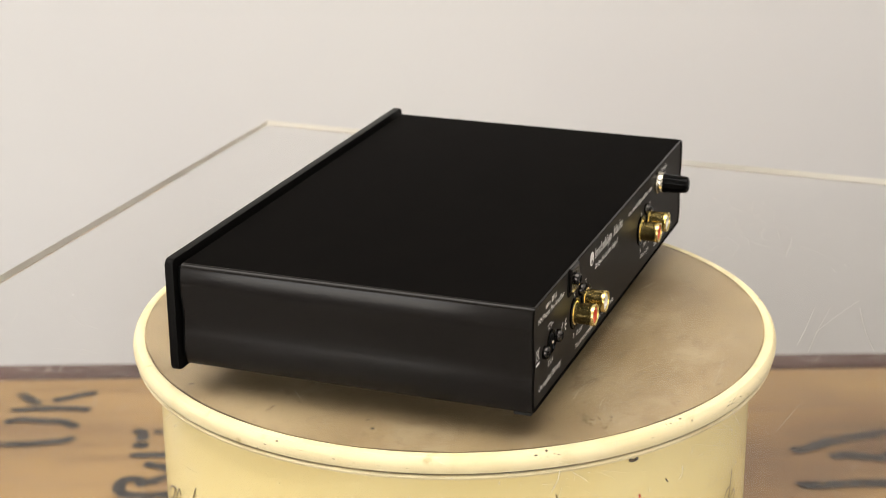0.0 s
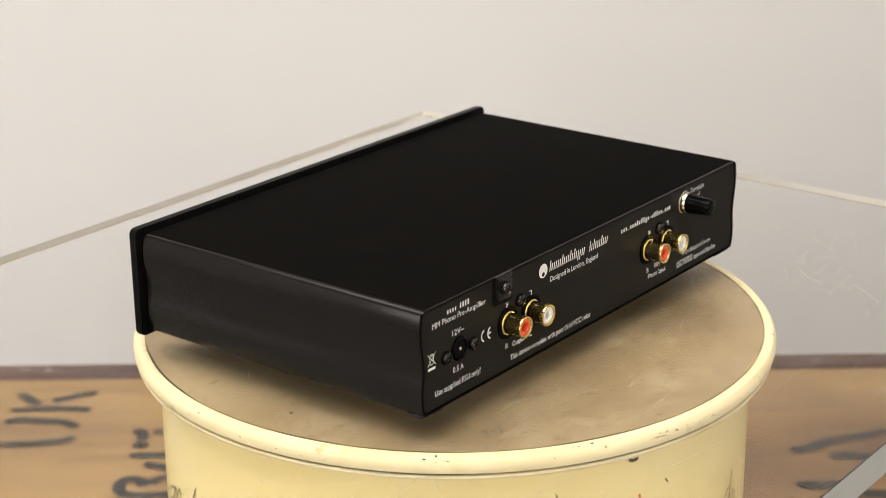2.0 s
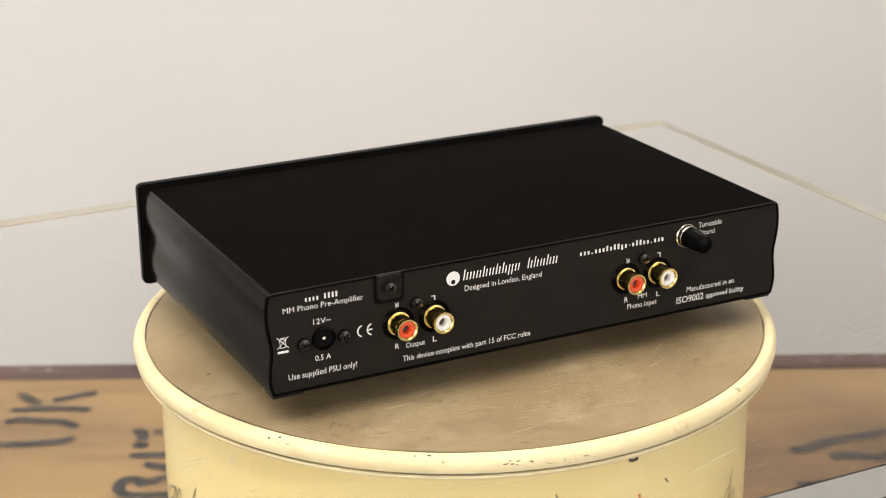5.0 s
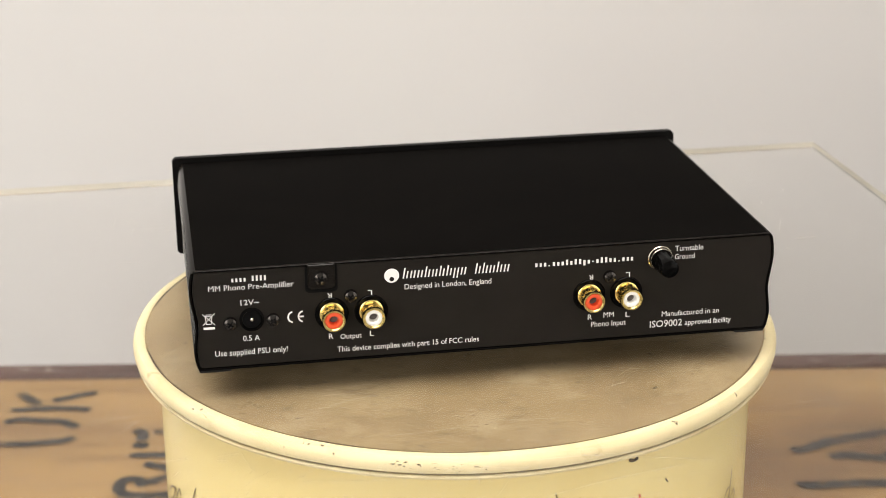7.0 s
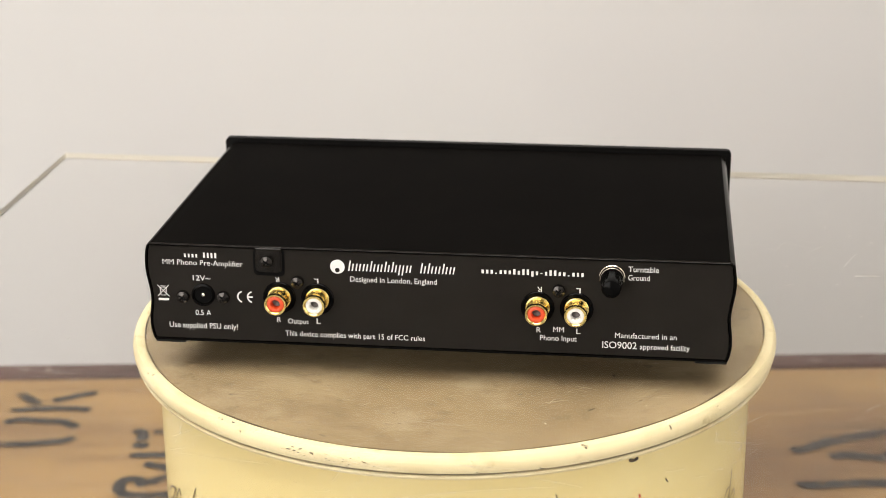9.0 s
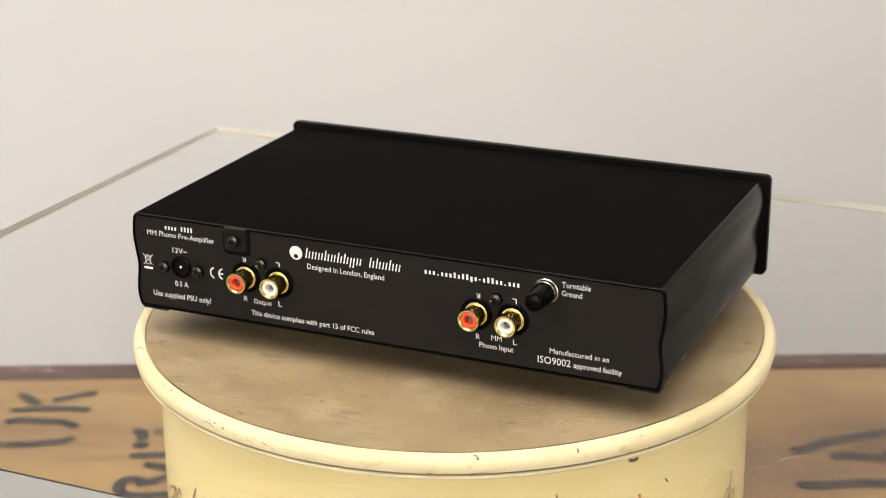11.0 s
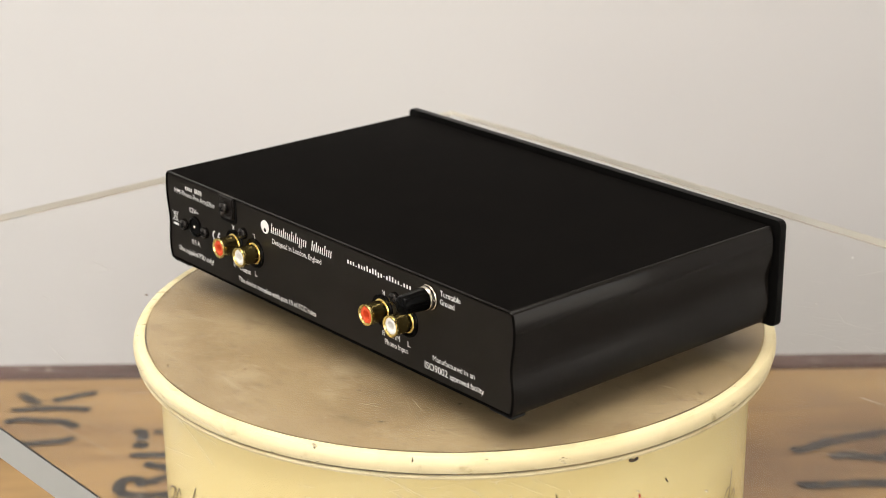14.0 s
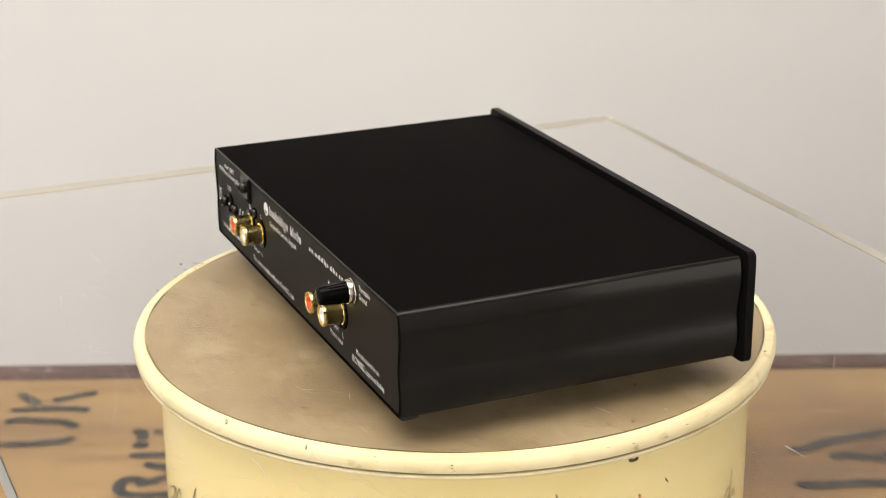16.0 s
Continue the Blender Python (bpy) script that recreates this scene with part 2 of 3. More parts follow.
def wall_with_window(name, length, u0, u1, z0, z1, place, turn):
    """A wall along x from 0 to length, 0.15 m thick towards -y, with one opening and a framed window in it."""
    bm = bmesh.new()
    for a, b, c, d in ((0, u0, 0, H), (u1, length, 0, H), (u0, u1, 0, z0), (u0, u1, z1, H)):
        piece = box(a, b, -0.15, 0, c, d)
        tmp = bpy.data.meshes.new("tmp")
        piece.to_mesh(tmp)
        piece.free()
        bm.from_mesh(tmp)
        bpy.data.meshes.remove(tmp)
    m = pose(*place, 0, 0, turn)
    tagged(part(name, bm, M_WALL, at=m), "unseen plain off-white painted wall with a window", "wall", kind="structure")
    win = tagged(new("window_1" if name == "wall_south" else "fill_window"), "unseen white framed workshop window letting in daylight", "window", kind="structure")
    win.matrix_basis = m @ Matrix.Translation(((u0 + u1) / 2, -0.07, (z0 + z1) / 2))
    w, h = (u1 - u0) / 2, (z1 - z0) / 2
    for x0, x1, c, d in ((-w, w, h - 0.05, h), (-w, w, -h, -h + 0.05), (-w, -w + 0.05, -h + 0.05, h - 0.05),
                         (w - 0.05, w, -h + 0.05, h - 0.05), (-0.02, 0.02, -h + 0.05, h - 0.05)):
        part("window_frame", box(x0, x1, -0.03, 0.03, c, d, 0.004), M_FRAME, win)
    for x0, x1 in ((-w + 0.05, -0.02), (0.02, w - 0.05)):
        pane = part("pane", box(x0, x1, -0.003, 0.003, -h + 0.05, h - 0.05), M_PANE, win)
        pane.visible_shadow = False


wall_with_window("wall_south", X1 - X0 + 0.3, 0.35, 2.35, 0.45, 2.05, (X0 - 0.15, Y0, 0), 0)
# unseen east wall and window, added to carry the fill and bounce light
wall_with_window("wall_east", Y1 - Y0, 0.40, 2.00, 0.45, 2.05, (X1, Y0, 0), 90)
lamp = empty("ceiling_light", "flat white ceiling light panel, switched on", "lamp", (-0.35, -0.45, H))
part("frame", box(-0.95, 0.95, -0.65, 0.65, -0.06, 0, 0.006), M_FRAME, lamp)
part("diffuser", box(-0.92, 0.92, -0.62, 0.62, -0.066, -0.0605, 0.002), M_LAMP, lamp)


# ---- the chest on which the bin stands ----
def build_chest():
    chest = empty("wooden_chest", "worn plywood packing chest with dark edge battens and black brush lettering", "chest", (0, 0.1635, 0))
    chest.rotation_euler[2] = radians(1.2)
    w, y0, y1, t = 0.40, -0.39, 0.361, 0.012
    part("top_panel", box(-w + 0.03, w - 0.03, y0 + 0.03, y1, CHEST - t, CHEST, 0.0015), M_PLY, chest)
    part("side_panel", box(-w + 0.006, w - 0.006, y0 + 0.008, y0 + 0.02, 0.012, CHEST - 0.02), M_PLY, chest)
    part("side_panel", box(-w + 0.006, w - 0.006, y1 + 0.006, y1 + 0.018, 0.012, CHEST - 0.02), M_PLY, chest)
    part("side_panel", box(-w + 0.008, -w + 0.02, y0 + 0.024, y1 + 0.004, 0.012, CHEST - 0.02), M_PLY, chest)
    part("side_panel", box(w - 0.02, w - 0.008, y0 + 0.024, y1 + 0.004, 0.012, CHEST - 0.02), M_PLY, chest)
    part("floor_panel", box(-w + 0.006, w - 0.006, y0 + 0.008, y1 + 0.018, 0.0, 0.0118), M_PLY, chest)
    lip = "dark stained worn edge batten"
    part("batten", box(-w, w, y1 + 0.001, y1 + 0.022, CHEST - 0.030, CHEST + 0.003, 0.003), M_BATTEN, chest, lip)
    part("batten", box(-w, w, y0 - 0.004, y0 + 0.029, CHEST - 0.030, CHEST + 0.003, 0.003), M_BATTEN, chest, lip)
    part("batten", box(-w - 0.002, -w + 0.029, y0 + 0.030, y1, CHEST - 0.030, CHEST + 0.003, 0.003), M_BATTEN, chest, lip)
    part("batten", box(w - 0.029, w + 0.002, y0 + 0.030, y1, CHEST - 0.030, CHEST + 0.003, 0.003), M_BATTEN, chest, lip)
    rng = random.Random(4)
    strokes = (
        # U and K, written sideways
        ((-315, 498), (-306, 489), (-297, 478)), ((-288, 484), (-275, 491), (-258, 499)),
        ((-315, 470), (-290, 472), (-272, 471), (-258, 469)),
        ((-315, 449), (-306, 454), (-292, 452), (-274, 449), (-263, 440)),
        ((-324, 416), (-297, 415), (-281, 417), (-268, 420), (-261, 425)),
        # strokes half hidden by the bin
        ((-222, 435), (-216, 429), (-215, 418)), ((-220, 411), (-209, 411)), ((-206, 428), (-203, 434)),
        ((-220, 396), (-190, 396)), ((-208, 384), (-194, 377), (-186, 372)),
        ((-218, 342), (-220, 355), (-216, 361), (-208, 360), (-204, 351)), ((-200, 354), (-197, 360), (-188, 364)),
        ((-219, 342), (-206, 339), (-182, 340)),
    )
    right = (((222, 396), (234, 399), (252, 408), (272, 415), (299, 422)), ((246, 386), (259, 387), (275, 383), (289, 380)),
             ((221, 351), (223, 346), (245, 347), (285, 347)), ((284, 392), (292, 384)), ((300, 300), (318, 292), (340, 290)),)
    for group, wid, up in ((strokes, 8.4, 7), (right, 10.5, 0)):
        for s in group:
            pts = [((x + 7) / 1000, (y + up) / 1000 - 0.17) for x, y in s]
            part("brush_stroke", ribbon(pts, wid / 1000, CHEST + 0.0006, 0.35, rng), M_INK, chest, "faded black painted brush stroke")
    return chest


build_chest()


# ---- the enamel bin (still) and its lid (turning) ----
def thread(points, radius, width, material, parent, name, label=""):
    """A thin painted line on the bin's wall through (degrees, mm below the sheet)."""
    flat = [(radians(a) * radius, z / 1000) for a, z in points]
    bm = ribbon(flat, width, 0.0004, 0.3)
    for v in bm.verts:
        a, z = v.co.x / radius, v.co.y
        v.co = ((radius + 0.0003) * math.cos(a), (radius + 0.0003) * math.sin(a), z)
    return part(name, bm, material, parent, label, at=(0, 0, Z0 - CHEST))


R_BODY = 0.1194


def build_bin():
    bin_ = empty("enamel_bin", "cream enamelled metal storage bin with brown painted script, chipped", "bin", (0, 0, CHEST))
    zt = Z0 - CHEST
    prof = [(0, 0.004), (0.108, 0.004), (0.110, 0.0), (0.1165, 0.0), (0.1185, 0.003), (R_BODY, 0.010), (R_BODY, zt - 0.0240), (R_BODY - 0.0006, zt - 0.0232),
            (R_BODY - 0.0015, zt - 0.0240), (R_BODY - 0.0015, 0.012), (0, 0.008)]
    part("body", lathe(prof, 160), M_ENAMEL, bin_, smooth=True)
    edge = [(R_BODY - 0.0008, -0.0203), (0.1230, -0.0200), (0.1264, -0.0199), (0.1276, -0.0201), (0.1281, -0.0208), (0.1277, -0.0216), (0.1266, -0.0220), (0.1225, -0.0222),
            (R_BODY + 0.0004, -0.0228), (R_BODY - 0.0008, -0.0228)]
    part("rolled_edge", lathe([(r_, zt + h) for r_, h in edge + edge[:1]], 180), M_RIM, bin_, "rolled cream edge of the bin", smooth=True)
    script = "brown hand-painted script line"
    for pts in (((-171, -78), (-166, -66.5), (-163.1, -68), (-162.9, -71.9), (-165.5, -79.6)),
                ((-156.3, -64.8), (-160.0, -68.3), (-161.4, -73.0), (-158.4, -71.9), (-155.8, -64.4), (-156.0, -71.2)),
                ((-155.3, -68.3), (-153.3, -62.8), (-152.7, -66.2), (-152.0, -69.5)),
                ((-145.0, -54.8), (-146.2, -59.5), (-147.2, -65.5), (-146.5, -70.5)),
                ((-146.6, -64.5), (-148.8, -63.6), (-150.4, -68), (-149, -70.5), (-147, -66.5))):
        thread(pts, R_BODY, 0.0008, M_SCRIPT, bin_, "script_line", script)
    for pts in (((-27.2, -54.8), (-27.6, -60.4), (-28.1, -65.2), (-27.5, -68.5)), ((-28.0, -61.8), (-29.5, -62.0), (-30.6, -65.4), (-29.6, -68.2), (-28.1, -64.2)),
                ((-27.2, -66.9), (-25.6, -65.2), (-24.8, -67.7), (-25.8, -70))):
        thread(pts, R_BODY, 0.0007, M_SCRIPT, bin_, "script_line", script)
    thread(((-59.1, -26.8), (-58.2, -27.7), (-57.1, -27.2)), R_BODY, 0.0014, M_CHIP, bin_, "enamel_chip", "dark chip in the enamel")
    thread(((-50.6, -39.5), (-49.9, -41.4)), R_BODY, 0.0006, M_CHIP, bin_, "enamel_chip")
    thread(((-73, -34.0), (-72.5, -37.0)), R_BODY, 0.0006, M_SCRIPT, bin_, "enamel_chip")
    thread(((-56.7, -41.7), (-56.4, -43.3)), R_BODY, 0.0009, M_RED, bin_, "paint_spot", "small red paint spot")
    thread(((-55.8, -43.7), (-55.5, -45.0)), R_BODY, 0.0006, M_RED, bin_, "paint_spot")
    return bin_


build_bin()

R_DISC = 0.1240
RIM = ((R_DISC, -0.0140), (R_DISC + 0.0003, -0.0131), (R_DISC + 0.0010, -0.0128), (R_DISC + 0.0024, -0.0128), (R_DISC + 0.0036, -0.0132),
       (0.1284, -0.0143), (0.1289, -0.0158), (0.1289, -0.0176), (0.1285, -0.0189), (0.1278, -0.0193), (0.1262, -0.0193), (0.1248, -0.0190), (0.1214, -0.0190),
       (0.1207, -0.0186), (R_DISC - 0.001, -0.0150))


def build_lid():
    lid = empty("bin_lid", "round lid with worn brown top and chipped cream enamel rim", "lid", (0, 0, Z0))
    part("rim", lathe(RIM + (RIM[0],), 180), M_RIM, lid, "chipped cream enamel rim", smooth=True)
    part("disc", lathe([(0, -0.0130), (0.06, -0.0130), (R_DISC - 0.0004, -0.0131), (R_DISC - 0.0004, -0.0145), (0, -0.0145)], 120), M_LID, lid,
         "worn brown stained top", smooth=True)
    part("seam", lathe([(R_DISC - 0.0005, -0.01305), (R_DISC + 0.0002, -0.0129)], 180), M_SEAM, lid, "dark grimy seam", smooth=True)
    # strip coloured for both grime and the shade below the rim
    part("lower_seam", lathe([(0.1268, -0.0196), (0.12775, -0.01955), (0.1282, -0.01925), (0.12855, -0.0189)], 180), M_SEAM, lid, "dark worn lower edge with shade in its colour", smooth=True)
    # chips that follow the rim's curve
    rng = random.Random(12)
    bm = bmesh.new()
    spots = []
    for ang, z, n, spread in ((-98.4, -17.2, 7, 3.0), (-105, -15.6, 9, 3.2), (-145.6, -12.4, 5, 2.4), (-102.3, -16.4, 8, 4.0), (-144.0, -13.4, 6, 2.6),
                              (-124.0, -12.0, 5, 2.0), (-23.2, -16.8, 7, 1.3), (-109.7, -16.7, 5, 2.0), (-60, -17.5, 4, 5), (10, -16, 5, 6),
                              (60, -15, 6, 9), (-170, -16, 6, 8), (-200, -15, 6, 10), (-80, -18.5, 4, 6), (-40, -14, 3, 6), (120, -16, 6, 12)):
        for _ in range(n):
            spots.append((ang + rng.gauss(0, spread), z + rng.gauss(0, 0.9), rng.uniform(0.2, 1.0), rng.uniform(0.07, 0.26)))
    for _ in range(90):
        spots.append((rng.uniform(0, 360), rng.uniform(-20, -12), rng.uniform(0.08, 0.3), rng.uniform(0.06, 0.16)))
    curve = [Vector(p) for p in RIM[3:10]]

    def at(ang, zmm):
        z = min(max(zmm / 1000, -0.0192), -0.0129)
        for p, q in zip(curve, curve[1:]):
            if q.y <= z <= p.y and p.y != q.y:
                f = (p.y - z) / (p.y - q.y)
                d = Vector((p.y - q.y, q.x - p.x)).normalized() * 0.00012
                r = p.x + (q.x - p.x) * f + abs(d.x)
                return Vector((r * math.cos(ang), r * math.sin(ang), z + d.y))
        return Vector((0.1275 * math.cos(ang), 0.1275 * math.sin(ang), z))
    for ang, z, w, h in spots:
        ring, n = [], 7
        for k in range(n):
            a = 2 * math.pi * k / n
            s = rng.uniform(0.55, 1.25)
            ring.append(bm.verts.new(at(radians(ang) + s * w * math.cos(a) / 128, z + s * h * math.sin(a))))
        try:
            bm.faces.new(ring)
        except ValueError:
            pass
    tagged(part("rim_chips", bm, M_CHIP, lid, "small dark chips in the enamel"), kind="stuff")
    # dark marks on the worn top
    bm = bmesh.new()
    for cx, cy, n, sx in ((0.02, 0.09, 5, 0.012), (0.07, -0.06, 6, 0.012), (-0.03, -0.10, 6, 0.015), (0.085, 0.03, 6, 0.014), (-0.09, 0.02, 5, 0.015), (-0.05, 0.085, 4, 0.012)):
        for _ in range(n):
            x, y = cx + rng.gauss(0, sx), cy + rng.gauss(0, sx * 0.8)
            if math.hypot(x, y) > R_DISC - 0.003:
                continue
            w, h, turn = rng.uniform(0.0004, 0.0018), rng.uniform(0.0002, 0.0007), rng.uniform(0, 3)
            ring = []
            for k in range(7):
                a = 2 * math.pi * k / 7
                u, v = w * math.cos(a) * rng.uniform(0.6, 1.2), h * math.sin(a) * rng.uniform(0.6, 1.2)
                ring.append(bm.verts.new((x + u * math.cos(turn) - v * math.sin(turn), y + u * math.sin(turn) + v * math.cos(turn), -0.01288)))
            bm.faces.new(ring)
    tagged(part("top_marks", bm, M_CHIP, lid, "small dark marks on the top"), kind="stuff")
    # pale scuffs and dust on the worn top
    bm = bmesh.new()
    for k in range(150):
        x, y = rng.uniform(-0.115, 0.115), rng.uniform(-0.115, 0.115)
        fine = k % 5
        n = 5 if fine else 2
        step, w, turn = (rng.uniform(0.0006, 0.0028), rng.uniform(0.00005, 0.00012), rng.gauss(0.3, 0.7)) if fine else (rng.uniform(0.0003, 0.0007), rng.uniform(0.00015, 0.0003), rng.uniform(0, 3))
        if math.hypot(x, y) + step * n > R_DISC - 0.004:
            continue
        pair = None
        for j in range(n + 1):
            c, d = math.cos(turn), math.sin(turn)
            h = w * (0.25 + math.sin(math.pi * j / n))
            now = (bm.verts.new((x - d * h, y + c * h, -0.01289)), bm.verts.new((x + d * h, y - c * h, -0.01289)))
            if pair:
                bm.faces.new((pair[0], pair[1], now[1], now[0]))
            pair = now
            x, y, turn = x + c * step, y + d * step, turn + rng.gauss(0, 0.07)
    tagged(part("top_scratches", bm, M_SCUFF, lid, "fine pale scratches and dust on the top"), kind="stuff")
    return lid


LID = build_lid()


# ---- the clear sheet on the lid (turning) ----
def build_sheet():
    x0, x1, y0, y1, t = -0.2287, 0.2287, -0.1930, 0.1945, 0.0126
    sheet = empty("acrylic_sheet", "scratched clear acrylic sheet with sawn pale edges, lying on the lid", "sheet", (0, 0, Z0))
    bm = box(x0, x1, y0, y1, -t, 0)
    bmesh.ops.bevel(bm, geom=bm.edges[:], offset=0.0004, segments=1, affect="EDGES")
    for f in bm.faces:
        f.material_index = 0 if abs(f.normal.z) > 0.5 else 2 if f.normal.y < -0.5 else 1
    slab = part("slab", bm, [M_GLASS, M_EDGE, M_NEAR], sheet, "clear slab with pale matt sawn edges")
    slab.visible_shadow = False
    rng = random.Random(7)
    bm = bmesh.new()

    def add(pts, w):
        piece = ribbon(pts, w, 0.00012, 0.5, rng)
        tmp = bpy.data.meshes.new("tmp")
        piece.to_mesh(tmp)
        piece.free()
        bm.from_mesh(tmp)
        bpy.data.meshes.remove(tmp)
    worn = ((0.123, -0.089), (0.104, -0.106), (0.146, -0.080), (0.156, -0.092), (-0.132, -0.088), (-0.112, 0.120), (-0.103, 0.102), (0.121, 0.100), (0.110, 0.092),
            (0.147, 0.088), (-0.015, -0.155), (-0.087, -0.126))
    for i in range(460):
        while True:
            if i % 2:
                cx, cy = worn[(i // 2) % len(worn)]
                x, y = cx + rng.gauss(0, 0.012), cy + rng.gauss(0, 0.012)
                break
            x, y = rng.uniform(x0 + 0.01, x1 - 0.01), rng.uniform(y0 + 0.01, y1 - 0.01)
            under = abs(x) < 0.112 and -0.07 < y < 0.075
            if not under and (math.hypot(x, y) > 0.125 or rng.random() < 0.35):
                break
        ln = rng.choice((0.0015, 0.002, 0.003, 0.004, 0.006, 0.012)) * rng.uniform(0.6, 1.4)
        a = rng.gauss(0.6, 0.9)
        c = rng.gauss(0, 0.12)
        pts = [(x + ln * s * math.cos(a) - c * ln * s * s * math.sin(a), y + ln * s * math.sin(a) + c * ln * s * s * math.cos(a)) for s in (-0.5, -0.15, 0.2, 0.5)]
        if all(x0 < p[0] < x1 and y0 < p[1] < y1 for p in pts):
            add(pts, rng.uniform(0.00005, 0.00015))
    for ax, ay, bx, by, wide in ((-3, -143, 45, -144, 1), (3, -138, 43, -138, 1), (-2, -169, 50, -155, 1), (-8, -177, 36, -173, 1), (16, -142, 59, -154, 1),
                                 (164, 49, 174, 50, 6), (155, -88, 161, -80, 3), (99, -117, 116, -117, 1.5), (-144, -85, -127, -83, 1.5), (-132, -94, -127, -87, 2.5),
                                 (-121, -121, -111, -120, 1.5), (-113, 114, -105, 116, 3), (-135, 76, -128, 75, 3), (110, -105, 121, -92, 1.5), (-76, -144, -43, -149, 1),
                                 (-2, -111, 17, -113, 1), (-52, -74, -41, -73, 1), (-45, -116, -18, -114, 1), (-60, -88, -43, -82, 1)):
        mx, my = (ax + bx) / 2 + rng.gauss(0, 0.6), (ay + by) / 2 + rng.gauss(0, 0.6)
        add([(ax / 1000, ay / 1000), (mx / 1000, my / 1000), (bx / 1000, by / 1000)], 0.00013 * wide ** 0.8)
    for i in range(130):
        x, y = rng.uniform(x0 + 0.01, x1 - 0.01), rng.uniform(y0 + 0.01, y1 - 0.01)
        if abs(x) < 0.112 and -0.07 < y < 0.075:
            continue
        r = rng.choice((0.0002, 0.00025, 0.0003, 0.0005))
        add([(x - r, y), (x, y + r * 0.3), (x + r * 1.2, y)], r * rng.uniform(0.8, 1.6))
    specks = bmesh.new()
    for cx, cy, n, sx in ((-0.0890, -0.0815, 11, 0.0014), (-0.0862, -0.0850, 5, 0.0016), (-0.0918, -0.0885, 5, 0.0012), (-0.0776, -0.0943, 3, 0.0012), (-0.0651, -0.1066, 3, 0.0014)):
        for _ in range(n):
            x, y = cx + rng.gauss(0, sx), cy + rng.gauss(0, sx)
            w, h, turn = rng.uniform(0.0003, 0.0011), rng.uniform(0.00015, 0.0004), rng.gauss(0.9, 0.5)
            ring = []
            for k in range(7):
                a = 2 * math.pi * k / 7
                u, v = w * math.cos(a) * rng.uniform(0.6, 1.2), h * math.sin(a) * rng.uniform(0.6, 1.2)
                ring.append(specks.verts.new((x + u * math.cos(turn) - v * math.sin(turn), y + u * math.sin(turn) + v * math.cos(turn), 0.00014)))
            specks.faces.new(ring)
    tagged(part("dark_specks", specks, M_CHIP, sheet, "small dark specks on the sheet"), kind="stuff")
    tagged(part("scratched_surface", bm, M_SCRATCH, sheet, "fine white scratches and dust"), kind="stuff")
    return sheet


SHEET = build_sheet()

# ---- the phono amplifier (turning) ----
W, DEPTH, ZB, ZT = 0.215, 0.1354, 0.0064, 0.0450
OX, OY = 0.0011, -0.0668
SIDE = ((0.0450, 0.0), (0.0420, 0.0005), (0.0390, 0.0009), (0.0360, 0.0010), (0.0330, 0.0008), (0.0300, 0.0003), (0.0270, -0.0002), (0.0245, -0.0005),
        (0.0220, -0.0005), (0.0190, -0.0001), (0.0160, 0.0003), (0.0130, 0.0004), (0.0110, 0.0002), (0.0085, -0.0003), (ZB, -0.0008))


def side_outline(inset=0.0):
    """Outline of the case seen from behind: flat top and bottom, gently waved flanks."""
    r = 0.0016
    right = []
    for z, d in SIDE:
        x = W / 2 - 0.0004 + d
        if z == ZT:
            right += [(x - r, ZT), (x - r * 0.62, ZT - r * 0.075), (x - r * 0.29, ZT - r * 0.29), (x - r * 0.075, ZT - r * 0.62), (x + 0.0002, ZT - r)]
        elif z == ZB:
            right += [(x, ZB + 0.0006), (x - 0.0006, ZB)]
        else:
            right.append((x, z))
    right = [(x - inset, min(max(z, ZB + inset), ZT - inset)) for x, z in right]
    return right + [(-x, z) for x, z in reversed(right)]


def text_mesh(words, width, height):
    """Flat lettering scaled to a width and to a height of its capitals, centred on its own middle."""
    cu = bpy.data.curves.new("words", "FONT")
    cu.body, cu.align_x, cu.align_y, cu.size, cu.resolution_u = words, "CENTER", "CENTER", 1.0, 3
    cu.offset = 0.0 if "M" in words else 0.004
    ob = bpy.data.objects.new("words", cu)
    scene.collection.objects.link(ob)
    bpy.context.view_layer.update()
    me = bpy.data.meshes.new_from_object(ob.evaluated_get(bpy.context.evaluated_depsgraph_get()))
    bpy.data.objects.remove(ob)
    xs = [v.co.x for v in me.vertices]
    sx = width / (max(xs) - min(xs))
    mid = (max(xs) + min(xs)) / 2
    sy = height / 0.70
    for v in me.vertices:
        v.co = ((v.co.x - mid) * sx, 0.0, v.co.y * sy)
    me.materials.clear()
    me.materials.append(M_PRINT)
    return me


def screw_mesh():
    bm = lathe([(0.0024, -0.0002), (0.0024, 0.0010), (0.0022, 0.0016), (0.0013, 0.0020), (0, 0.0021)], 20, "y")
    for turn in (35, 125):
        piece = box(-0.0013, 0.0013, -0.00222, -0.0010, -0.00022, 0.00022)
        bmesh.ops.rotate(piece, verts=piece.verts, matrix=Matrix.Rotation(radians(turn), 3, "Y"))
        for f in piece.faces:
            f.material_index = 1
        tmp = bpy.data.meshes.new("tmp")
        piece.to_mesh(tmp)
        piece.free()
        bm.from_mesh(tmp)
        bpy.data.meshes.remove(tmp)
    return mesh_of("screw", bm, [M_SCREW, M_VOID], True)


